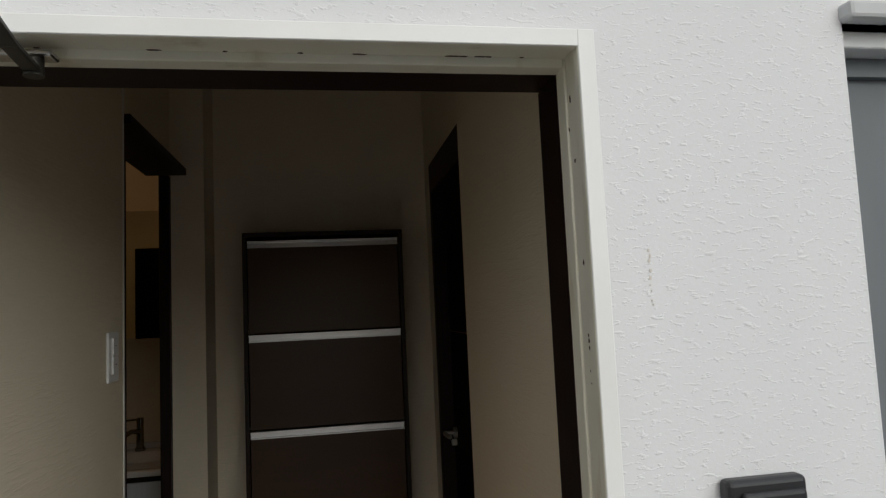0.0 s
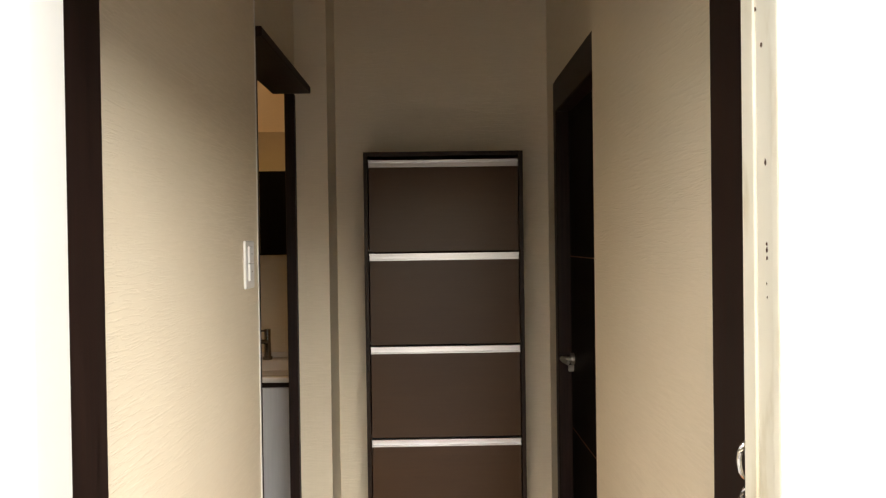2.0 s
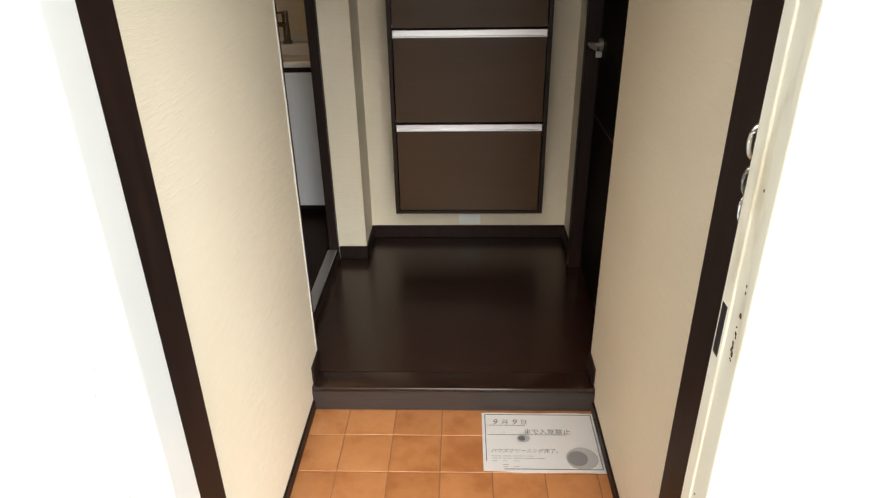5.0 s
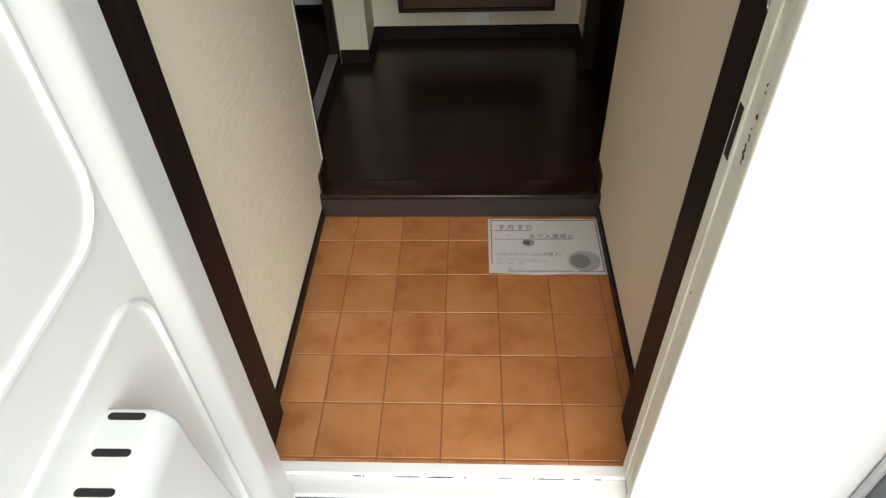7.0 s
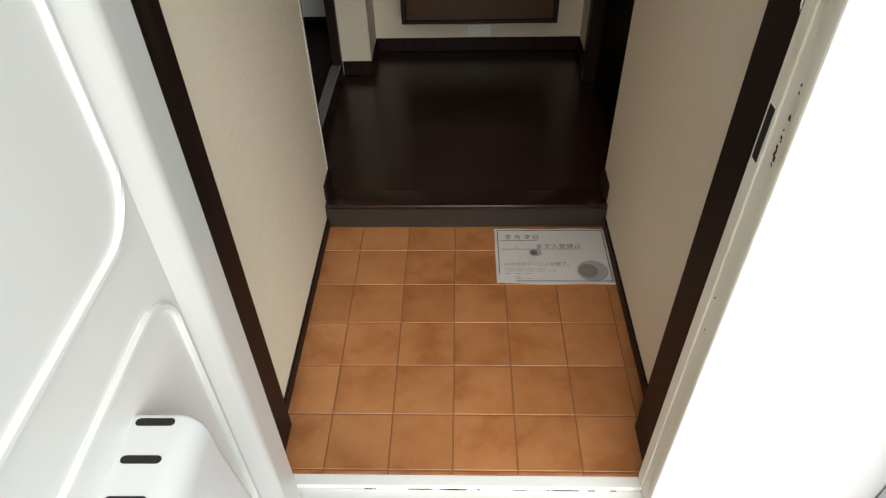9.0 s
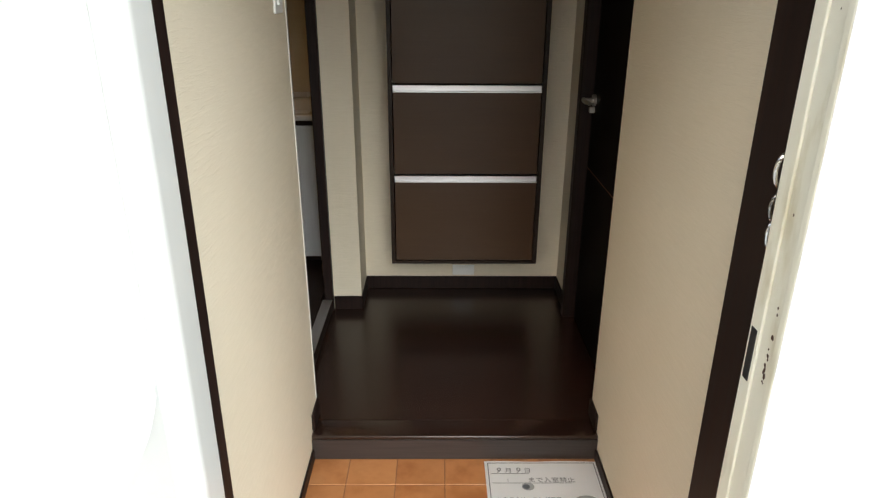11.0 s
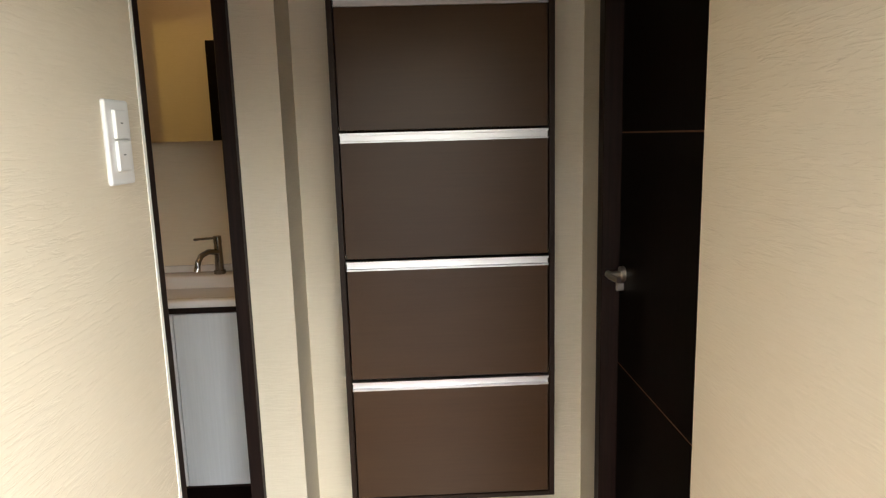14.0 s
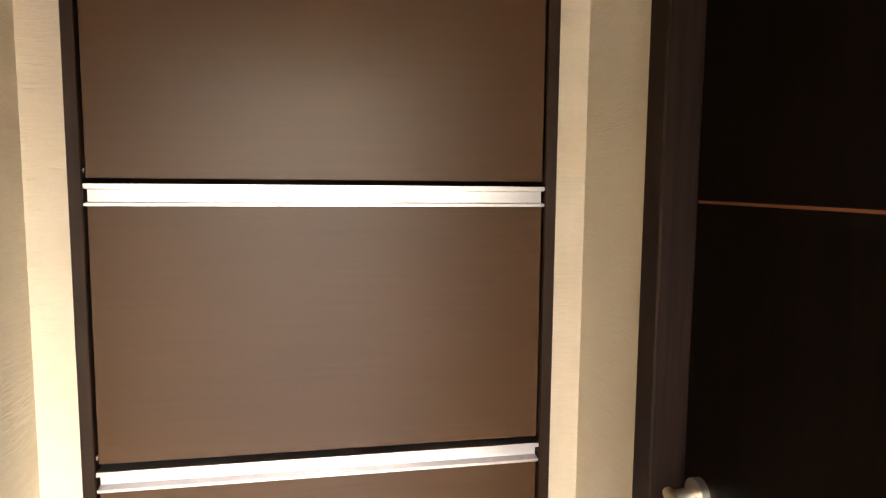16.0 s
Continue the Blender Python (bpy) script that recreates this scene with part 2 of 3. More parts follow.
def bm_prism(bm, outline, axis, a, b):
    """A flat outline of (u, v) pushed along an axis from a to b; u, v are the other two axes in order."""
    def at(u, v, w):
        return {"x": (w, u, v), "y": (u, w, v), "z": (u, v, w)}[axis]
    lo = [bm.verts.new(at(u, v, a)) for u, v in outline]
    hi = [bm.verts.new(at(u, v, b)) for u, v in outline]
    n = len(outline)
    bm.faces.new(lo)
    bm.faces.new(hi)
    for k in range(n):
        bm.faces.new((lo[k], lo[(k + 1) % n], hi[(k + 1) % n], hi[k]))
    bmesh.ops.recalc_face_normals(bm, faces=bm.faces[:])
    return bm


def link(name, bm, mat, smooth=False):
    me = bpy.data.meshes.new(name)
    bmesh.ops.recalc_face_normals(bm, faces=bm.faces[:])
    bm.to_mesh(me)
    bm.free()
    me.materials.append(mat)
    if smooth:
        for p in me.polygons:
            p.use_smooth = True
        me.set_sharp_from_angle(angle=radians(40))
    return new(name, me)


def part(name, bm, mat, parent, label="", smooth=False):
    ob = link(name, bm, mat, smooth)
    ob.parent = parent
    if parent:
        chain = Matrix.Identity(4)
        p = parent
        while p:
            chain = p.matrix_basis @ chain if p.parent is None else (p.matrix_parent_inverse @ p.matrix_basis) @ chain
            p = p.parent
        ob.matrix_parent_inverse = chain.inverted()
    return tagged(ob, label) if label else ob


def thing(name, loc, label, category, group=""):
    e = new(name)
    e.location = loc
    e.empty_display_size = 0.05
    return tagged(e, label, category, group)


def box(x0, x1, y0, y1, z0, z1, bev=0.0, seg=2):
    return bm_box(bmesh.new(), x0, x1, y0, y1, z0, z1, bev, seg)


def structure(name, bm, mat, label="", category="wall"):
    return tagged(link(name, bm, mat), label, category, "", "structure")


def boxes(*rows):
    bm = bmesh.new()
    for r in rows:
        bm_box(bm, *r)
    return bm


# plan, metres: entrance plane y = 0, tiled floor z = 0, inner floor z = 0.10
XL, XR = -0.49, 0.521          # entrance walls
YS, YC, YP, YB = 1.07, 1.20, 2.06, 2.30   # step, wall ends, pillar front, back wall
ZF, ZW, ZC = 0.10, 0.16, 2.85   # corridor floor, washroom floor, ceiling
CL, CR = -0.555, 0.573         # corridor walls

# ---- setting ----
structure("ground", box(-60, 60, -60, 60, -0.30, -0.03), CONCRETE, "grey coated concrete walkway outside the door", "ground")
structure("wall_front", boxes((0.472, 0.876, 0.0, 0.12, -0.035, 3.2), (-3.0, -0.466, 0.0, 0.12, -0.035, 3.2), (-0.466, 0.472, 0.0, 0.12, 2.035, 3.2),
                              (0.876, 1.674, 0.0, 0.12, 2.06, 3.2), (0.876, 1.674, 0.0, 0.12, -0.03, 1.0), (1.674, 4.0, 0.0, 0.12, -0.03, 3.2)),
          STUCCO, "white rough stucco outside wall round the doorway")
structure("wall_left", boxes((-0.62, XL, 0.12, YC, -0.03, ZC)), WALLPAPER, "beige combed wallpaper entrance wall with the light switch")
structure("wall_right", boxes((XR, 0.70, 0.12, YC, -0.03, ZC)), WALLPAPER, "beige combed wallpaper entrance wall beside the lock side")
structure("wall_right_corridor", boxes((CR, 0.75, YC, 1.255, -0.03, ZC), (CR, 0.75, 1.255, 1.975, 2.19, ZC), (CR, 0.75, 1.975, YB + 0.1, -0.03, ZC)),
          WALLPAPER, "beige wallpaper wall round the dark inner door")
# unseen slab, added so that no daylight leaks in under the inner door
structure("wall_light_block", boxes((0.648, 0.75, 1.255, 1.975, -0.03, 2.19)), WALLPAPER, "unseen slab added behind the inner door to block stray light")
structure("wall_back", boxes((CL, 0.75, YB, YB + 0.12, -0.03, ZC)), WALLPAPER, "beige wallpaper wall behind the shoe cabinet")
structure("wall_pillar", boxes((CL - 0.037, -0.417, YP, YB, -0.03, ZC)), WALLPAPER, "beige wallpaper pillar beside the washroom opening")
structure("wall_left_corridor", boxes((-0.64, CL, YC, YP, 2.275, ZC)), WALLPAPER, "beige wallpaper wall above the washroom opening")
structure("ceiling", box(-3.1, 1.2, 0.12, 3.3, ZC, ZC + 0.15), CEILING, "plain pale ceiling of the entrance and washroom", "ceiling")
structure("wall_washroom_front", boxes((-1.87, -0.62, 0.98, 1.08, -0.03, ZC)), WALLPAPER, "beige wallpaper washroom wall behind the open door")
structure("wall_washroom_back", boxes((-1.95, CL - 0.037, 3.03, 3.13, -0.03, ZC)), WALLPAPER, "beige wallpaper washroom wall behind the vanity")
structure("wall_washroom_right", boxes((-0.645, CL - 0.037, YB, 3.03, -0.03, ZC)), WALLPAPER, "beige wallpaper partition beside the vanity")
structure("wall_washroom_left", boxes((-1.95, -1.87, 0.98, 1.25, -0.03, ZC), (-1.95, -1.87, 2.16, 3.03, -0.03, ZC), (-1.95, -1.87, 1.25, 2.16, 2.335, ZC)),
          WALLPAPER, "beige wallpaper washroom wall with the bathroom doorway")
structure("wall_bathroom", boxes((-2.95, -2.88, 1.0, 3.13, -0.03, ZC), (-2.88, -1.95, 1.0, 1.10, -0.03, ZC), (-2.88, -1.95, 3.03, 3.13, -0.03, ZC)),
          CEILING, "pale bathroom walls in warm lamp light")
structure("floor_washroom", boxes((-2.9, -0.612, 1.08, 3.03, -0.035, ZW)), DARK, "dark wood floor of the washroom", "floor")
structure("trim_corner", boxes((XL - 0.004, XL + 0.0015, YC - 0.008, YC + 0.003, 0.17, ZC)), TRIMWHITE, "thin white corner bead at the wall end", "trim")

# baseboards
def baseboard(rows, label):
    bm = bmesh.new()
    for r in rows:
        bm_box(bm, *r, 0.003, 1)
    return structure("baseboard", bm, DARK, label, "baseboard")


baseboard([(CL, CR, YB - 0.009, YB, ZF, 0.168), (-0.417, -0.410, YP - 0.008, YB - 0.009, ZF, 0.168), (CL + 0.006, -0.410, YP - 0.008, YP, ZF, 0.168),
           (CR - 0.009, CR, 2.035, YB - 0.009, ZF, 0.168)], "dark wood baseboard round the inner corridor")
baseboard([(XL, XL + 0.010, 1.095, YC + 0.004, ZF, 0.168), (XR - 0.010, XR, 1.095, YC + 0.004, ZF, 0.168)], "short dark baseboards above the step")
baseboard([(XL, XL + 0.008, 0.235, YS, 0.0, 0.045), (XR - 0.008, XR, 0.235, YS, 0.0, 0.045)], "low black baseboard along the tiled floor")

# entrance frames
ef = thing("door_frame", (0.0, 0.05, -0.03), "cream painted steel entrance door frame with rust spots", "door frame")
for nm, rows in (("jamb", ((0.449, 0.472, -0.006, 0.010, -0.03, 2.035), (0.4565, 0.472, 0.010, 0.062, -0.03, 2.035), (0.4535, 0.472, 0.062, 0.0955, -0.03, 2.035))),
                 ("jamb", ((-0.466, -0.460, -0.006, 0.05, -0.03, 2.035), (-0.466, -0.457, 0.05, 0.0955, -0.03, 2.035))),
                 ("head", ((-0.460, 0.449, -0.006, 0.010, 2.011, 2.035), (-0.460, 0.4565, 0.010, 0.062, 2.020, 2.035), (-0.457, 0.4535, 0.062, 0.0955, 2.007, 2.035)))):
    part(nm, boxes(*(r + (0.002, 2) for r in rows)), CREAM, ef)
part("outer_flange", boxes((0.4495, 0.474, -0.009, -0.0062, -0.03, 2.036, 0.001, 1), (-0.505, -0.464, -0.009, -0.0062, -0.03, 2.036, 0.001, 1), (-0.464, 0.4495, -0.009, -0.0062, 2.0115, 2.036, 0.001, 1)), WHITEPAINT, ef, "white painted outer flange")
part("strike_plate", boxes((0.4525, 0.4545, 0.070, 0.088, 0.978, 1.070)), BLACKPLASTIC, ef, "dark worn strike plate slot")
rng = random.Random(4)
spots = bmesh.new()
for z, y, r in ((1.862, 0.046, 0.0034), (1.912, 0.060, 0.003), (1.714, 0.038, 0.003), (1.612, 0.036, 0.0026), (1.604, 0.036, 0.003), (1.594, 0.036, 0.0024), (1.562, 0.037, 0.0016), (1.545, 0.036, 0.0014),
                (1.27, 0.044, 0.0022), (1.129, 0.032, 0.0026), (1.118, 0.031, 0.0022), (1.079, 0.031, 0.0042), (1.058, 0.034, 0.0022), (1.047, 0.033, 0.0034), (1.041, 0.031, 0.0024), (1.030, 0.035, 0.0036),
                (1.022, 0.033, 0.0040), (1.012, 0.031, 0.0046), (1.016, 0.036, 0.0030), (1.002, 0.034, 0.0022), (1.000, 0.031, 0.0020), (1.035, 0.016, 0.0018), (0.70, 0.050, 0.0026), (0.62, 0.045, 0.0018), (1.955, 0.050, 0.004)):
    r *= 0.8
    ring = [(y + r * rng.uniform(0.6, 1.2) * math.cos(a), z + r * rng.uniform(0.9, 2.0) * math.sin(a)) for a in (0, 0.9, 1.8, 2.7, 3.6, 4.5, 5.4)]
    bm_prism(spots, ring, "x", 0.4560, 0.4570)
for k in range(14):
    x, w = rng.uniform(-0.36, 0.42), rng.uniform(0.003, 0.010)
    ring = [(x + w * rng.uniform(0.5, 1.3) * math.cos(a), 0.058 + 0.002 * math.sin(a)) for a in (0, 1.2, 2.4, 3.6, 4.8)]
    bm_prism(spots, ring, "z", 2.0192, 2.0205)
part("rust_spots", spots, RUST, ef, "brown rust spots and chipped paint")

df = thing("door_lining", (0.0, 0.16, 0.0), "dark wood lining round the entrance door opening", "door frame")
part("side_lining", box(0.470, XR, 0.096, 0.235, 0.0, 2.026, 0.003, 1), DARK, df)
part("side_lining", box(XL, -0.464, 0.096, 0.235, 0.0, 2.026, 0.003, 1), DARK, df)
part("head_lining", box(XL, XR, 0.096, 0.235, 2.026, 2.052, 0.003, 1), DARK, df)
structure("wall_over_door", box(-0.62, 0.70, 0.12, 0.235, 2.052, ZC), WALLPAPER, "beige wallpaper wall above the entrance door")

sill = thing("door_sill", (0.0, 0.04, -0.03), "white painted steel door sill with scuffed edge", "door sill")
part("upper_step", box(-0.460, 0.456, 0.056, 0.088, -0.03, 0.001, 0.002, 1), WHITEPAINT, sill)
part("lower_step", box(-0.460, 0.456, 0.002, 0.056, -0.03, -0.012, 0.004, 2), WHITEPAINT, sill)
scuff = bmesh.new()
for k in range(16):
    x = rng.uniform(-0.36, 0.43)
    bm_box(scuff, x, x + rng.uniform(0.004, 0.05), 0.053, 0.0545 + rng.uniform(0, 0.002), -0.0122, -0.0112)
part("scuff_marks", scuff, GREYSTEEL, sill, "grey scuffs")

# step up to the inner floor
ks = thing("entrance_step", (0.0, YS + 0.06, 0.0), "dark laminate step edge between tiles and wood floor", "step")
part("step_face", box(XL, XR, YS, YS + 0.095, 0.0, 0.083, 0.002, 1), KAMACHI, ks)
part("step_nosing", box(XL, XR, YS - 0.001, YS + 0.095, 0.0832, ZF, 0.006, 3), BOARD, ks, "dark glossy wood nosing", True)
part("groove_strip", box(XL + 0.004, XR - 0.004, YS - 0.0015, YS + 0.002, 0.0805, 0.0828), KAMACHI, ks, "fine worn groove line")

# washroom threshold and casing
structure("trim_riser", boxes((-0.612, -0.557, 1.256, 2.021, ZF - 0.02, 0.1575)), DARK, "dark riser under the washroom threshold", "threshold")
structure("trim_threshold", boxes((-0.600, -0.5555, 1.256, 2.021, 0.158, 0.1655, 0.0015, 1)), ALU, "satin metal threshold strip of the washroom", "threshold")
wf = thing("washroom_door_frame", (-0.56, 1.62, ZF), "dark wood frame round the washroom opening", "door frame")
part("near_jamb", box(-0.625, XL - 0.008, YC, 1.255, ZF - 0.02, 2.262, 0.003, 1), DARK, wf)
part("far_jamb", box(-0.592, CL + 0.004, 2.022, YP - 0.001, ZF - 0.02, 2.262, 0.003, 1), DARK, wf)
part("header", box(-0.63, -0.47, YC + 0.004, 1.975, 2.248, 2.278, 0.003, 1), DARK, wf)

# ---- things: entrance ----
# front door leaf, open outward
LEAF = 0.87


def rounded(u0, u1, v0, v1, r, n=5):
    pts = []
    for cu, cv, a0 in ((u1 - r, v1 - r, 0), (u0 + r, v1 - r, 90), (u0 + r, v0 + r, 180), (u1 - r, v0 + r, 270)):
        for k in range(n + 1):
            a = radians(a0 + 90 * k / n)
            pts.append((cu + r * math.cos(a), cv + r * math.sin(a)))
    return pts


fd = thing("front_door", (-0.409, -0.012, 0.0), "white steel front door standing open outward with embossed panels", "door")
# built along -y with its inner face towards +x, then turned about the hinge
HX, HY = -0.409, -0.012
bm = bmesh.new()
bm_box(bm, HX - 0.022, HX + 0.012, HY - LEAF, HY - 0.006, 0.0, 2.003, 0.002, 1)
part("leaf_shell", bm, LEAFPAINT, fd)
bm = bmesh.new()
def border(u, v, w):
    """A ring of the skin: u in from the hinge side, v in from the other edges, w out from the leaf."""
    return [bm.verts.new((HX + w, y, z)) for y, z in ((HY - LEAF + v, v), (HY - u, v), (HY - u, 2.003 - v), (HY - LEAF + v, 2.003 - v))]


skin = [border(0.009, 0.003, 0.0125), border(0.008, 0.003, 0.030), border(0.104, 0.085, 0.046), border(0.118, 0.098, 0.045), border(0.160, 0.140, 0.030)]
for a, b in zip(skin, skin[1:]):
    for k in range(4):
        bm.faces.new((a[k], a[(k + 1) % 4], b[(k + 1) % 4], b[k]))
bm.faces.new(skin[-1])
bm.faces.new(skin[0][::-1])
bmesh.ops.bevel(bm, geom=[e for e in bm.edges if all(v.co.x > HX + 0.035 for v in e.verts)], offset=0.006, segments=3, profile=0.5, affect="EDGES")
part("inner_skin", bm, LEAFPAINT, fd, "white inner face with sloping border")


def rib(y0, y1, z0, z1):
    ring = rounded(y0, y1, z0, z1, 0.075, 7)
    pts = [(HX + 0.030, u, v) for u, v in ring]
    return bm_sweep(bmesh.new(), pts + pts[:2], 0.007, 8)


for z0, z1 in ((1.085, 1.84), (0.16, 0.978)):
    part("embossed_rib", rib(HY - LEAF + 0.16, HY - 0.175, z0, z1), LEAFPAINT, fd, "rounded embossed panel outline", True)
side = [(HX + 0.030, 0.545), (HX + 0.130, 0.545), (HX + 0.140, 0.550), (HX + 0.145, 0.565), (HX + 0.125, 0.722), (HX + 0.112, 0.83)]
side += [(HX + 0.082 + 0.029 * math.cos(a * math.pi / 20), 0.875 + 0.040 * math.sin(a * math.pi / 20)) for a in range(11)] + [(HX + 0.030, 0.915)]
bm = bm_prism(bmesh.new(), side, "y", -0.70, -0.338)
bmesh.ops.bevel(bm, geom=[e for f in bm.faces if len(f.verts) > 6 for e in f.edges], offset=0.008, segments=3, profile=0.5, affect="EDGES")
mb = part("mail_box", bm, PLASTIC, fd, "white plastic mail box with air slots", True)
for k in range(7):
    y = -0.352 - 0.0475 * k
    part("slot", bm_prism(bmesh.new(), rounded(HX + 0.035, HX + 0.081, y - 0.005, y + 0.005, 0.005, 3), "z", 0.9138, 0.9155), HOLE, mb, "dark air slot")
part("latch", boxes((HX + 0.106, HX + 0.112, -0.3385, -0.334, 0.570, 0.682, 0.0015, 1)), PLASTIC, mb, "white latch strip on the side")
part("latch_slot", boxes((HX + 0.110, HX + 0.115, -0.3384, -0.3365, 0.684, 0.708)), HOLE, mb, "dark latch slot")
part("flap_edge", bm_prism(bmesh.new(), [(HX + 0.1255, 0.71), (HX + 0.1425, 0.58), (HX + 0.1455, 0.582), (HX + 0.1285, 0.712)], "y", -0.685, -0.353), PLASTIC, mb, "white access flap")
fd.matrix_basis = Matrix.Translation((HX, HY, 0)) @ pose(0, 0, 0, 0, 0, 0.5)

# door closer
dc = thing("door_closer", (-0.26, 0.045, 2.0), "dark metal door closer arm at the door head", "door closer")
part("arm_plate", box(-0.313, -0.236, 0.030, 0.058, 1.999, 2.007, 0.002, 1), SATIN, dc, "silver mounting foot")
part("arm_pivot", bm_tube(bmesh.new(), (-0.262, 0.044, 1.976), (-0.262, 0.044, 2.000), 0.012), BRONZE, dc, "", True)
ELBOW = Vector((-0.238, -0.135, 1.985))


def flat_bar(points, width, thick):
    """A flat steel bar laid along a level line of points."""
    bm = bmesh.new()
    for a, b in zip(points, points[1:]):
        a, b = Vector(a), Vector(b)
        n = (b - a).cross(Vector((0, 0, 1))).normalized() * width / 2
        up = Vector((0, 0, thick / 2))
        c = [bm.verts.new(p) for p in (a - n - up, a + n - up, b + n - up, b - n - up, a - n + up, a + n + up, b + n + up, b - n + up)]
        for f in ((0, 3, 2, 1), (4, 5, 6, 7), (0, 1, 5, 4), (1, 2, 6, 5), (2, 3, 7, 6), (3, 0, 4, 7)):
            bm.faces.new([c[k] for k in f])
    bmesh.ops.bevel(bm, geom=bm.edges[:], offset=0.0012, segments=1, affect="EDGES")
    return bm


part("short_arm", flat_bar([(-0.262, 0.044, 1.983), (-0.252, -0.045, 1.982), ELBOW], 0.020, 0.007), BRONZE, dc)
part("elbow", bm_tube(bmesh.new(), ELBOW - Vector((0, 0, 0.018)), ELBOW + Vector((0, 0, 0.022)), 0.013), BRONZE, dc, "", True)
part("elbow_cap", bm_tube(bmesh.new(), ELBOW + Vector((0, 0, 0.022)), ELBOW + Vector((0, 0, 0.028)), 0.017, 0.012), BRONZE, dc, "", True)
part("long_arm", flat_bar([ELBOW + Vector((0, 0, -0.008)), (-0.300, -0.166, 1.978), (-0.330, -0.330, 1.978)], 0.014, 0.006), BRONZE, dc)
part("long_arm", flat_bar([ELBOW + Vector((0, 0, 0.014)), (-0.300, -0.150, 1.999), (-0.330, -0.320, 1.999)], 0.014, 0.006), BRONZE, dc)
part("closer_body", box(-0.3625, -0.312, -0.540, -0.310, 1.930, 1.996, 0.006, 2), BRONZE, dc)

# chain guard on the lock side lining
cg = thing("door_guard", (0.470, 0.104, 1.16), "chrome door guard loops beside the dark lining", "door guard")
part("guard_plate", box(0.4665, 0.470, 0.100, 0.108, 1.19, 1.352, 0.001, 1), SATIN, cg)
def loop(z0, z1, reach, r):
    pts = []
    for k in range(15):
        a = math.pi * k / 14
        pts.append((0.4665 - reach * math.sin(a) ** 0.7, 0.104 - 0.003 * math.sin(a), (z0 + z1) / 2 + (z1 - z0) / 2 * math.cos(a)))
    return bm_sweep(bmesh.new(), pts, r, 8)


part("guard_loop", loop(1.294, 1.344, 0.0175, 0.0036), SATIN, cg, "thick satin metal ring", True)
part("chain_link", loop(1.240, 1.284, 0.015, 0.0030), DARKENEDCHROME, cg, "dim chrome chain link", True)
part("chain_link", loop(1.196, 1.242, 0.012, 0.0028), CHROME, cg, "bright chrome chain link", True)

# light switch
ls = thing("light_switch", (XL, 1.085, 1.565), "white two-rocker light switch plate on the beige wall", "light switch")
part("plate", box(XL, XL + 0.008, 1.044, 1.130, 1.497, 1.632, 0.004, 3), PLASTIC, ls)
part("rocker", box(XL + 0.007, XL + 0.0135, 1.066, 1.108, 1.570, 1.616, 0.002, 2), PLASTIC, ls)
part("rocker", box(XL + 0.007, XL + 0.0135, 1.066, 1.108, 1.519, 1.567, 0.002, 2), PLASTIC, ls)
for z in (1.595, 1.545):
    part("mark", box(XL + 0.0135, XL + 0.0139, 1.082, 1.090, z - 0.001, z + 0.001), INKMID, ls, "small indicator mark")

# notice sheet on the tiles
PX0, PX1, PY0, PY1 = 0.119, 0.515, 0.772, 1.054
nt = thing("notice_sheet", (0.317, 0.913, 0.002), "printed white notice sheet lying on the terracotta tiles", "paper")
bm = bmesh.new()
cols, rows_ = 12, 8
grid = [[bm.verts.new((PX0 + (PX1 - PX0) * i / cols, PY0 + (PY1 - PY0) * j / rows_,
                       0.0035 + 0.0015 * math.sin(i * 0.9) * math.cos(j * 0.8) + (0.006 * (1 - i / 3) * (1 - j / 3) if i < 3 and j < 3 else 0))) for j in range(rows_ + 1)] for i in range(cols + 1)]
for i in range(cols):
    for j in range(rows_):
        bm.faces.new((grid[i][j], grid[i + 1][j], grid[i + 1][j + 1], grid[i][j + 1]))
bmesh.ops.solidify(bm, geom=bm.faces[:], thickness=0.0006)
sheet = part("sheet", bm, PAPER, nt)
PZ = 0.0062


def pbox(u0, u1, v0, v1):
    """A flat bar on the sheet; u from its left, v from its top."""
    return (PX0 + u0, PX0 + u1, PY1 - v1, PY1 - v0, PZ, PZ + 0.0004)


W, H = PX1 - PX0, PY1 - PY0
part("border", boxes(pbox(0.010, W - 0.010, 0.011, 0.0135), pbox(0.010, W - 0.010, H - 0.0135, H - 0.011), pbox(0.010, 0.0125, 0.0135, H - 0.0135), pbox(W - 0.0125, W - 0.010, 0.0135, H - 0.0135)), INK, nt, "thin printed border")
part("rule", boxes(pbox(0.02, 0.15, 0.066, 0.0675)), INK, nt)
part("rule", boxes(pbox(0.02, 0.29, 0.112, 0.1135)), INK, nt)
bm = bmesh.new()
for k, (v, n) in enumerate(((0.212, 4), (0.222, 5), (0.234, 3), (0.250, 2), (0.258, 3))):
    for j in range(n):
        u = 0.028 + 0.036 * j
        bm_box(bm, *pbox(u, u + (0.031 if k < 2 else 0.018), v, v + 0.0016))
part("small_print", bm, INKLIGHT, nt, "rows of illegible small print")


def disc(u, v, a, b, mat, lift, label):
    ring = [(PX0 + u + a * math.cos(k * 6.2832 / 28), PY1 - v + b * math.sin(k * 6.2832 / 28)) for k in range(28)]
    ring = [(min(p[0], PX1 - 0.0126), max(p[1], PY0 + 0.0136)) for p in ring]
    return part("printed_disc", bm_prism(bmesh.new(), ring, "z", PZ + lift, PZ + lift + 0.0003), mat, nt, label)


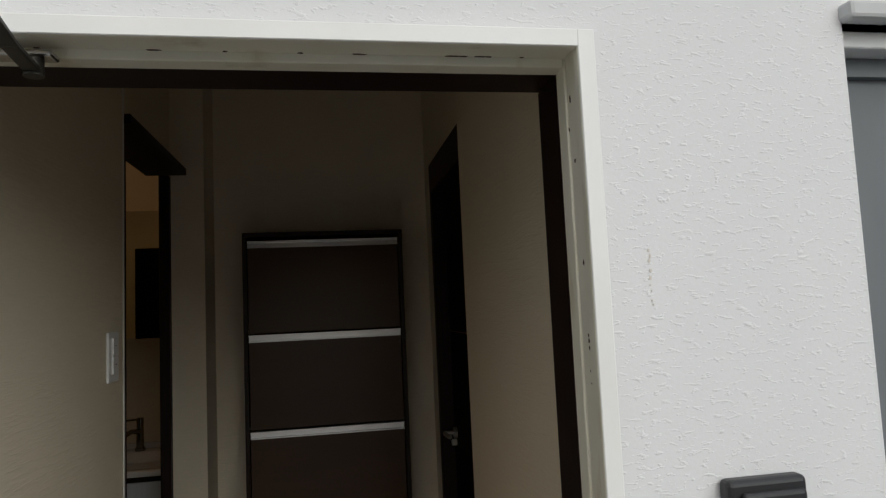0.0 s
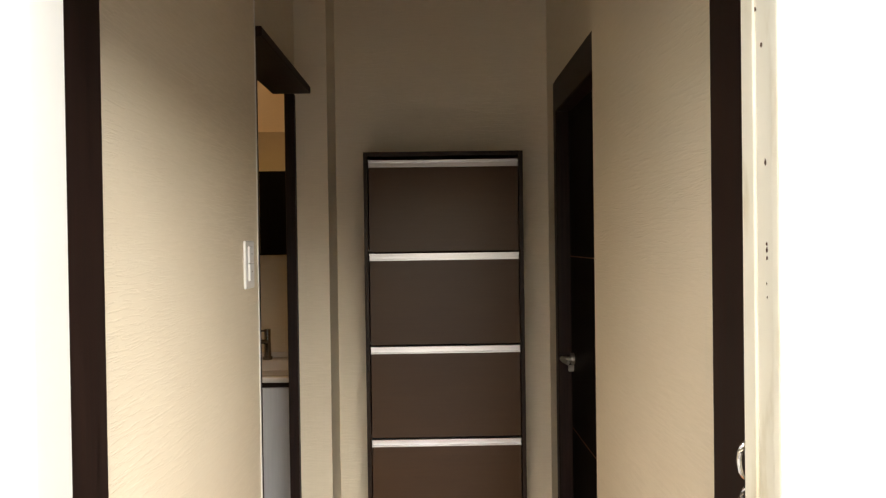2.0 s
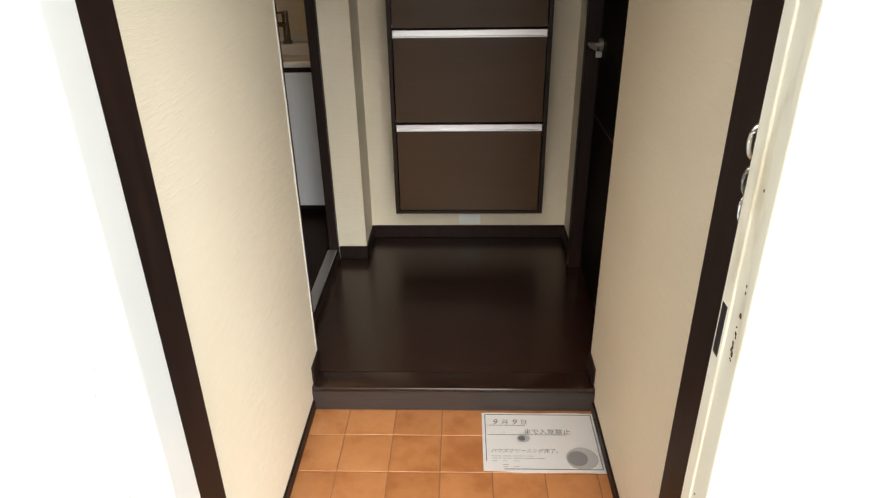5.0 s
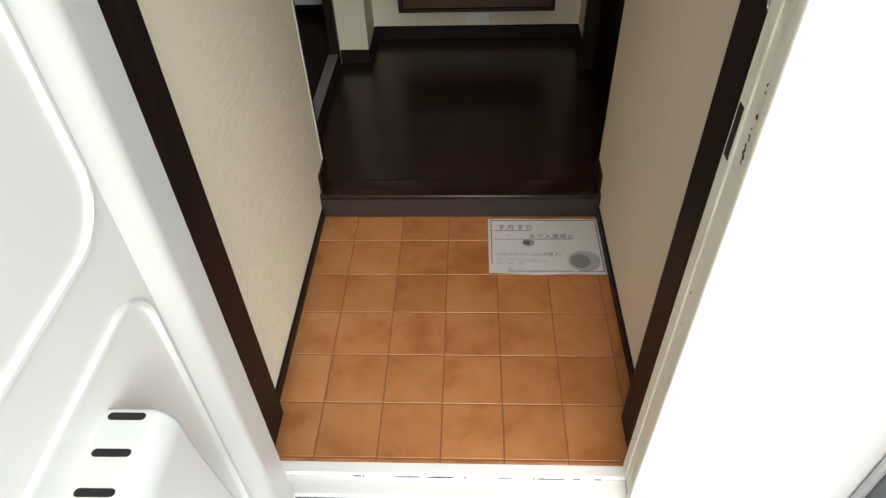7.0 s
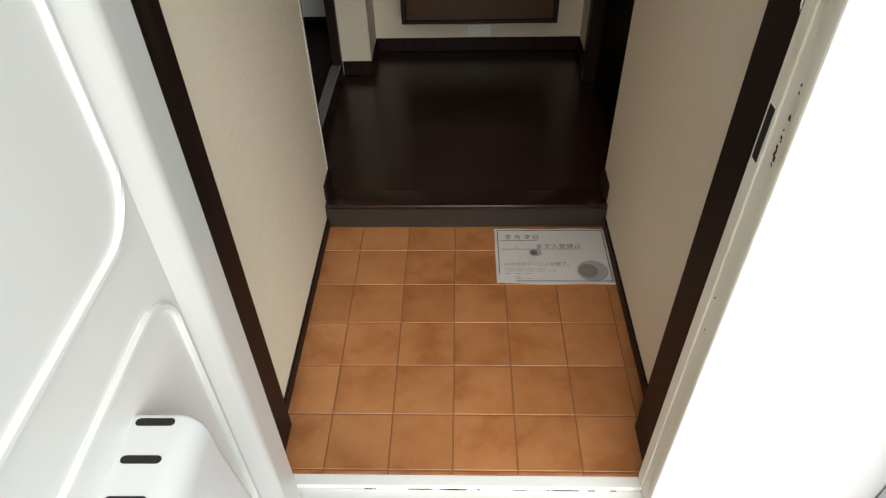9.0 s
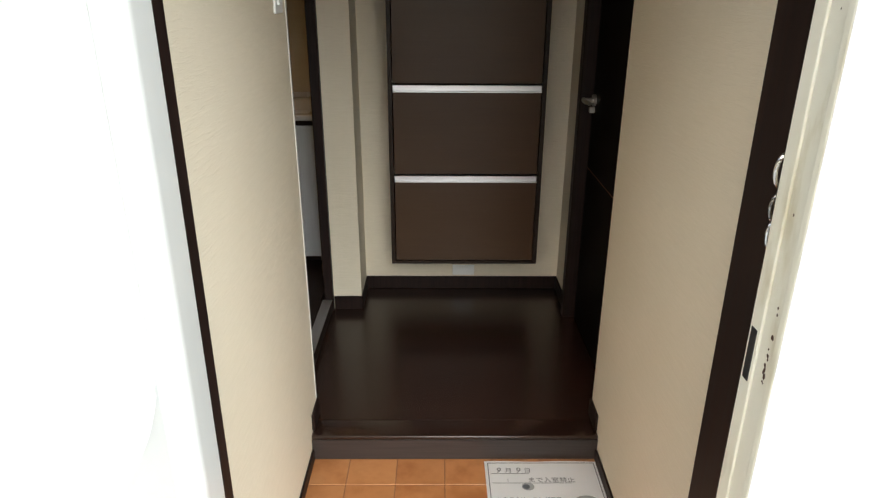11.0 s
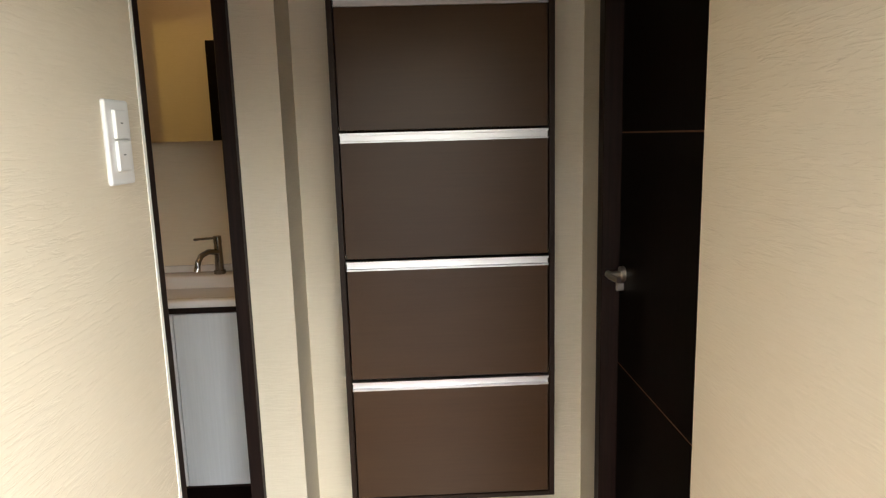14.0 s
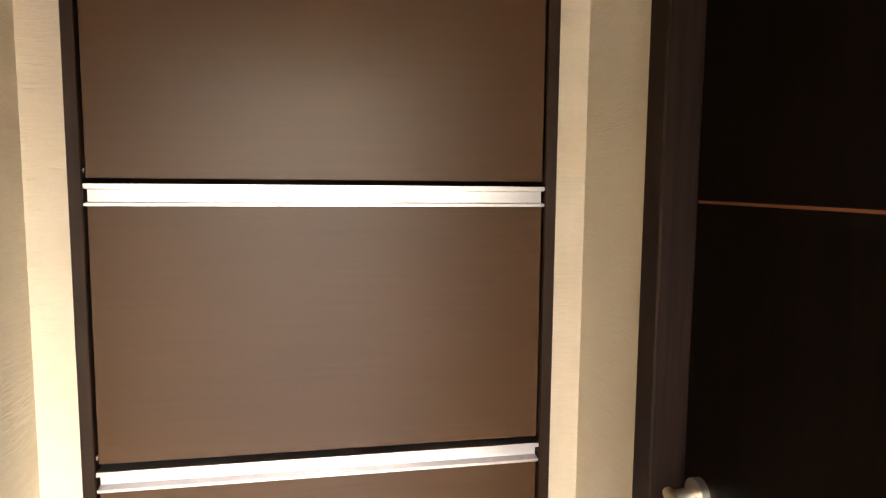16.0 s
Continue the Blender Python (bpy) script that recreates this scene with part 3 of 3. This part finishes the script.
disc(0.140, 0.130, 0.021, 0.018, INKLIGHT, 0.0, "pale grey printed disc")
disc(0.134, 0.131, 0.012, 0.011, INK, 0.0005, "dark grey printed disc")
disc(0.325, 0.222, 0.052, 0.050, INKLIGHT, 0.0, "pale grey printed disc")
disc(0.310, 0.222, 0.033, 0.033, INKMID, 0.0005, "mid grey printed disc")


def lettering(text, u, v, size, mat, shear=0.0):
    c = bpy.data.curves.new("words", "FONT")
    c.body, c.size, c.shear, c.extrude = text, size, shear, 0.0002
    o = new("words", c)
    bpy.context.view_layer.update()
    me = bpy.data.meshes.new_from_object(o.evaluated_get(bpy.context.evaluated_depsgraph_get()))
    bpy.data.objects.remove(o)
    me.materials.clear()
    me.materials.append(mat)
    me.transform(Matrix.Translation((PX0 + u, PY1 - v, PZ + 0.0004)))
    me.name = "lettering"
    ob = new("lettering", me)
    ob.parent = nt
    ob.matrix_parent_inverse = Matrix.Translation(nt.location).inverted()
    return ob


lettering("9", 0.036, 0.062, 0.036, INKDARK, 0.2)
lettering("月", 0.068, 0.060, 0.026, INKDARK)
lettering("9", 0.104, 0.062, 0.036, INKDARK, 0.2)
lettering("日", 0.134, 0.060, 0.026, INKDARK)
lettering(":", 0.072, 0.106, 0.026, INKDARK)
lettering("まで入室禁止", 0.142, 0.108, 0.027, INKDARK)
lettering("ハウスクリーニング完了。", 0.026, 0.196, 0.0195, INKDARK, 0.25)

# slim shoe cabinet on the back wall
CX0, CX1, CY, CZ0, CZ1 = -0.264, 0.422, 2.05, 0.342, 2.012
sc = thing("shoe_cabinet", (0.08, YB, CZ0), "dark brown wall shoe cabinet with four flaps and aluminium pulls", "cabinet")
part("side_panel", box(CX0, CX0 + 0.018, CY, YB, CZ0, CZ1, 0.0015, 1), CABSIDE, sc)
part("side_panel", box(CX1 - 0.018, CX1, CY, YB, CZ0, CZ1, 0.0015, 1), CABSIDE, sc)
part("top_panel", box(CX0 + 0.018, CX1 - 0.018, CY, YB, CZ1 - 0.02, CZ1, 0.0015, 1), CABSIDE, sc)
part("bottom_panel", box(CX0 + 0.018, CX1 - 0.018, CY, YB, CZ0, CZ0 + 0.016, 0.0015, 1), CABSIDE, sc)
part("back_panel", box(CX0 + 0.018, CX1 - 0.018, YB - 0.012, YB - 0.002, CZ0 + 0.016, CZ1 - 0.02), CABSIDE, sc)
pitch = 0.4007
for k in range(4):
    ztop = 1.9765 - pitch * k
    zbot = CZ0 + 0.018 if k == 3 else ztop - pitch + 0.006
    hz = ztop - 0.031
    flap = part("flap", box(CX0 + 0.0215, CX1 - 0.0215, CY + 0.004, CY + 0.022, zbot, hz, 0.0012, 1), FLAP, sc, "dark wenge laminate flap")
    xa, xb = CX0 + 0.021, CX1 - 0.021
    prof = [(CY + 0.022, hz), (CY - 0.006, hz), (CY - 0.006, hz + 0.004), (CY + 0.010, hz + 0.0055), (CY + 0.011, hz + 0.022), (CY - 0.006, hz + 0.0235), (CY - 0.006, hz + 0.030), (CY + 0.022, hz + 0.030)]
    part("handle", bm_prism(bmesh.new(), prof, "x", xa, xb), ALU, flap, "full-width aluminium grip rail")
    for x in (CX0 + 0.019, CX1 - 0.0205):
        part("hinge_pin", box(x, x + 0.0015, CY + 0.003, CY + 0.010, hz + 0.044, hz + 0.050), SATIN, sc)

# outlet plate under the cabinet
op = thing("wall_outlet", (0.085, YB, 0.20), "small white outlet plate under the shoe cabinet", "outlet")
part("plate", box(0.030, 0.142, YB - 0.007, YB, 0.176, 0.232, 0.002, 2), PLASTIC, op)
part("socket", box(0.058, 0.114, YB - 0.009, YB - 0.006, 0.188, 0.220, 0.001, 1), PLASTIC, op)

# inner door on the corridor side
rd = thing("inner_door", (0.60, 1.62, ZF), "closed dark wood inner door with thin copper inlay lines", "door")
DX = 0.605
for z0, z1 in ((ZF + 0.006, 0.836), (0.840, 1.5535), (1.5575, 2.155)):
    part("door_panel", box(DX, DX + 0.035, 1.2605, 1.9635, z0, z1, 0.0015, 1), DOORDARK, rd)
for z in (0.836, 1.5535):
    part("inlay", box(DX + 0.001, DX + 0.03, 1.262, 1.962, z, z + 0.004), COPPER, rd, "thin copper inlay line")
hd = part("lever_rose", bm_tube(bmesh.new(), (DX + 0.001, 1.918, 1.134), (DX - 0.012, 1.918, 1.134), 0.024), NICKEL, rd, "satin metal lever rose", True)
part("neck", bm_tube(bmesh.new(), (DX - 0.012, 1.918, 1.134), (DX - 0.05, 1.918, 1.134), 0.010), NICKEL, hd, "", True)
part("lever", bm_sweep(bmesh.new(), [(DX - 0.046, 1.928, 1.136), (DX - 0.052, 1.912, 1.136), (DX - 0.052, 1.885, 1.135), (DX - 0.048, 1.855, 1.134), (DX - 0.042, 1.832, 1.133)], 0.0085, 10), NICKEL, hd, "curved satin metal lever", True)
part("key_turn", boxes((DX - 0.024, DX + 0.001, 1.912, 1.924, 1.082, 1.108, 0.003, 1)), NICKEL, rd, "small chrome thumb turn")
rf = thing("inner_door_frame", (0.57, 1.62, ZF), "dark wood casing round the closed inner door", "door frame")
part("side_casing", box(0.550, 0.66, 1.967, 2.022, ZF, 2.29, 0.003, 1), DARK, rf)
part("side_casing", box(0.548, 0.66, 1.205, 1.258, ZF, 2.29, 0.003, 1), DARK, rf)
part("head_casing", box(0.548, 0.66, 1.258, 1.965, 2.16, 2.29, 0.003, 1), DARK, rf)

# ---- things: washroom ----
VX0, VX1, VY0, VY1, VZ = -1.27, -0.652, 2.44, 3.028, 0.972
vn = thing("vanity_unit", (-0.96, 2.75, ZW), "white washroom vanity unit with basin and two doors", "vanity")
part("body", box(VX0 + 0.012, VX1, VY0 + 0.03, VY1, 0.215, VZ - 0.055), VANITY, vn)
part("plinth", box(VX0 + 0.03, VX1, VY0 + 0.09, VY1, ZW, 0.215), DARK, vn, "dark recessed plinth")
part("rail_gap", box(VX0 + 0.02, VX1, VY0 + 0.012, VY0 + 0.03, VZ - 0.052, VZ - 0.026), DARK, vn, "dark grip gap under the basin")
xm = -0.955
part("door", box(VX0 + 0.012, xm - 0.0015, VY0 + 0.008, VY0 + 0.029, 0.215, VZ - 0.054, 0.002, 1), VANITY, vn)
part("door", box(xm + 0.0015, VX1, VY0 + 0.008, VY0 + 0.029, 0.215, VZ - 0.054, 0.002, 1), VANITY, vn)
# basin top: a rim round a sloping bowl
bm = bmesh.new()
o_ = [(VX0, VY0), (VX1, VY0), (VX1, VY1), (VX0, VY1)]
i_ = [(VX0 + 0.05, VY0 + 0.06), (VX1 - 0.05, VY0 + 0.06), (VX1 - 0.05, VY1 - 0.11), (VX0 + 0.05, VY1 - 0.11)]
d_ = [(VX0 + 0.09, VY0 + 0.12), (VX1 - 0.09, VY0 + 0.12), (VX1 - 0.09, VY1 - 0.13), (VX0 + 0.09, VY1 - 0.13)]
rings = [[bm.verts.new((x, y, VZ - 0.026)) for x, y in o_], [bm.verts.new((x, y, VZ)) for x, y in o_], [bm.verts.new((x, y, VZ)) for x, y in i_], [bm.verts.new((x, y, VZ - 0.12)) for x, y in d_]]
for a, b in zip(rings, rings[1:]):
    for k in range(4):
        bm.faces.new((a[k], a[(k + 1) % 4], b[(k + 1) % 4], b[k]))
bm.faces.new(rings[-1])
bmesh.ops.bevel(bm, geom=[e for e in bm.edges if not e.is_boundary], offset=0.008, segments=3, profile=0.5, affect="EDGES")
part("basin_top", bm, PORCELAIN, vn, "white resin basin top", True)
part("splash_lip", box(VX0, VX1, VY1 - 0.02, VY1, VZ, VZ + 0.03, 0.004, 2), PORCELAIN, vn)

fc = thing("faucet", (-0.86, 2.955, VZ), "chrome single-lever faucet on the vanity basin", "faucet")
fx, fy = -0.918, 2.955
# faucet in the darker chrome, its mirrored darkness painted in
part("base", bm_tube(bmesh.new(), (fx, fy, VZ), (fx, fy, VZ + 0.016), 0.026), DARKENEDCHROME, fc, "", True)
part("column", bm_tube(bmesh.new(), (fx, fy, VZ + 0.016), (fx, fy, VZ + 0.14), 0.020, 0.017), DARKENEDCHROME, fc, "", True)
part("spout", bm_sweep(bmesh.new(), [(fx, fy - 0.012, VZ + 0.100), (fx - 0.030, fy - 0.045, VZ + 0.108), (fx - 0.052, fy - 0.080, VZ + 0.096), (fx - 0.062, fy - 0.098, VZ + 0.070), (fx - 0.065, fy - 0.104, VZ + 0.045)], 0.0125, 12), DARKENEDCHROME, fc, "", True)
part("spout_tip", bm_tube(bmesh.new(), (fx - 0.065, fy - 0.104, VZ + 0.046), (fx - 0.067, fy - 0.107, VZ + 0.030), 0.014, 0.014), CHROME, fc, "bright chrome spout ring", True)
part("lever_cap", bm_tube(bmesh.new(), (fx, fy, VZ + 0.141), (fx, fy, VZ + 0.172), 0.0185, 0.0175), DARKENEDCHROME, fc, "", True)
part("lever", bm_sweep(bmesh.new(), [(fx, fy - 0.01, VZ + 0.164), (fx - 0.040, fy - 0.034, VZ + 0.166), (fx - 0.085, fy - 0.060, VZ + 0.166)], 0.0055, 8), DARKENEDCHROME, fc, "", True)

mc = thing("mirror_cabinet", (-0.96, 3.03, 1.565), "wall mirror cabinet above the vanity with silvered doors", "mirror cabinet")
part("body", box(VX0 - 0.002, VX1, 2.848, 3.028, 1.568, 2.235, 0.002, 1), PORCELAIN, mc)
part("mirror_door", box(VX0 - 0.002, VX1, 2.83, 2.8465, 1.565, 2.237), MIRROR, mc, "silvered mirror door")
part("bracket", box(VX0 + 0.002, VX0 + 0.06, 2.86, 2.90, 1.535, 1.567, 0.002, 1), PORCELAIN, mc)

wd = thing("washroom_door", (-0.65, 1.24, ZW), "dark wood washroom door folded open against the wall", "door")
part("leaf", box(-1.34, -0.640, 1.212, 1.247, ZW + 0.006, 2.2, 0.002, 1), DOORDARK, wd)
part("handle", bm_sweep(bmesh.new(), [(-1.28, 1.247, 1.12), (-1.28, 1.285, 1.12), (-1.24, 1.292, 1.12), (-1.17, 1.292, 1.118)], 0.009, 10), SATIN, wd, "satin lever handle", True)

bf = thing("bathroom_door_frame", (-1.86, 1.81, ZW), "dark wood casing round the lit bathroom doorway", "door frame")
part("side_casing", box(-1.97, -1.845, 1.09, 1.252, ZW, 2.46, 0.003, 1), DARK, bf)
part("side_casing", box(-1.97, -1.845, 2.155, 2.25, ZW, 2.46, 0.003, 1), DARK, bf)
part("head_casing", box(-1.97, -1.845, 1.252, 2.155, 2.33, 2.46, 0.003, 1), DARK, bf)

cl = thing("ceiling_lamp", (-1.25, 2.24, ZC), "small round ceiling lamp of the washroom, lit warm", "ceiling lamp")
part("lamp_base", bm_tube(bmesh.new(), (-1.25, 2.24, ZC), (-1.25, 2.24, ZC - 0.03), 0.11, 0.11, 32), PLASTIC, cl, "", True)
part("stem", bm_tube(bmesh.new(), (-1.25, 2.24, ZC - 0.03), (-1.25, 2.24, ZC - 0.22), 0.012, 0.012, 12), PLASTIC, cl, "", True)

# ---- things: outside ----
ic = thing("intercom", (0.67, 0.0, 1.33), "black doorbell intercom unit on the white stucco wall", "intercom")
part("housing", box(0.612, 0.730, -0.026, 0.0, 1.245, 1.413, 0.008, 3), BLACKPLASTIC, ic)
part("front_cover", box(0.628, 0.722, -0.036, -0.024, 1.255, 1.398, 0.006, 3), BLACKPLASTIC, ic)
part("speaker_slot", boxes(*((0.645, 0.700, -0.0372, -0.0355, z, z + 0.003) for z in (1.35, 1.36, 1.37))), HOLE, ic)
part("button", bm_tube(bmesh.new(), (0.675, -0.034, 1.29), (0.675, -0.040, 1.29), 0.012), LIGHTGREY, ic, "", True)

wn = thing("window", (1.28, 0.06, 1.0), "dark grey window set deep in the stucco wall", "window")
part("pane", box(0.895, 1.655, 0.075, 0.083, 1.02, 2.0), GREYSTEEL, wn, "dark grey screen")
part("window_frame", boxes((0.876, 0.895, 0.06, 0.10, 1.0, 2.03), (1.655, 1.674, 0.06, 0.10, 1.0, 2.03), (0.895, 1.655, 0.06, 0.10, 2.0, 2.03), (0.895, 1.655, 0.06, 0.10, 1.0, 1.02)), GREYSTEEL, wn)
part("shutter_lip", boxes((0.876, 1.674, 0.02, 0.10, 2.031, 2.058, 0.002, 1)), WHITEPAINT, wn, "white painted lintel strip")
part("hood", box(0.872, 1.68, -0.025, 0.11, 2.06, 2.088, 0.006, 2), LIGHTGREY, wn, "grey window hood edge")
mt = thing("meter_box", (1.25, -0.05, -0.03), "grey steel cabinet standing at the foot of the wall", "cabinet")
part("body", box(0.985, 1.55, -0.12, -0.006, -0.03, 0.62, 0.004, 2), GREYSTEEL, mt)
part("corner_post", box(0.970, 0.985, -0.022, -0.004, -0.03, 0.62, 0.002, 1), LIGHTGREY, mt, "light grey corner post")
structure("wall_window_back", box(0.876, 1.674, 0.10, 0.12, 1.0, 2.06), STUCCO, "plain wall behind the window")
bm = bmesh.new()
for k in range(9):
    z = 1.727 - 0.0098 * k + rng.uniform(-0.003, 0.003)
    w = (0.0016 if k < 5 else 0.0008) + 0.0012 * rng.random()
    u = 0.5365 + rng.uniform(-0.0012, 0.0012)
    ring = [(u + w * rng.uniform(0.5, 1.3) * math.cos(a), z + (0.0034 if k < 5 else 0.0016) * rng.uniform(0.5, 1.3) * math.sin(a)) for a in (0, 0.9, 1.8, 2.7, 3.6, 4.5, 5.4)]
    bm_prism(bm, ring, "y", -0.0012 - 0.0001 * k, 0.0)
tagged(link("wall_stain", bm, STAIN), "faint brown rust run on the white stucco", "stain", "", "structure")

# crumbs of grit on the walkway
bm = bmesh.new()
for k in range(60):
    x, y, r = rng.uniform(-0.36, 1.0), rng.uniform(-0.35, -0.01), rng.uniform(0.0008, 0.0028)
    bmesh.ops.create_icosphere(bm, subdivisions=1, radius=r, matrix=Matrix.Translation((x, y, -0.03 + r * 0.5)))
tagged(link("grit", bm, PAPER), "pale specks of grit on the grey walkway", "grit", "", "stuff")

# ---- pieces of the floors ----
T = 0.168
tf = structure("floor_tiles", box(XL - 0.02, XR + 0.02, 0.086, YS + 0.01, -0.03, -0.0025), GROUT, "terracotta tiled entrance floor", "floor")
shared = {}
for c in range(-3, 5):
    for r in range(-1, 7):
        x0, x1 = max(T * c - 0.0191, XL), min(T * (c + 1) - 0.0229, XR)
        y0, y1 = max(0.1 + T * r + 0.0019, 0.0885), min(0.1 + T * (r + 1) - 0.0019, YS)
        if x1 - x0 < 0.004 or y1 - y0 < 0.004:
            continue
        key = (round(x1 - x0, 4), round(y1 - y0, 4))
        if key not in shared:
            me = bpy.data.meshes.new("tile")
            bm = box(-key[0] / 2, key[0] / 2, -key[1] / 2, key[1] / 2, -0.006, 0.0, 0.0012, 1)
            bm.to_mesh(me)
            bm.free()
            me.materials.append(TILE)
            shared[key] = me
        o = new("tile", shared[key])
        o.parent = tf
        o.location = ((x0 + x1) / 2, (y0 + y1) / 2, 0.0)

hf = structure("floor", box(-0.60, 0.655, YS + 0.095, YB + 0.02, -0.03, ZF - 0.0057), BOARD, "dark glossy wood board corridor floor", "floor")
y = YS + 0.0955
while y < YB:
    d = min(0.0905, YB - y)
    o = link("board", box(-0.575, 0.648, y + 0.00005, y + d - 0.00005, ZF - 0.0055, ZF), BOARD)
    o.parent = hf
    y += 0.0905
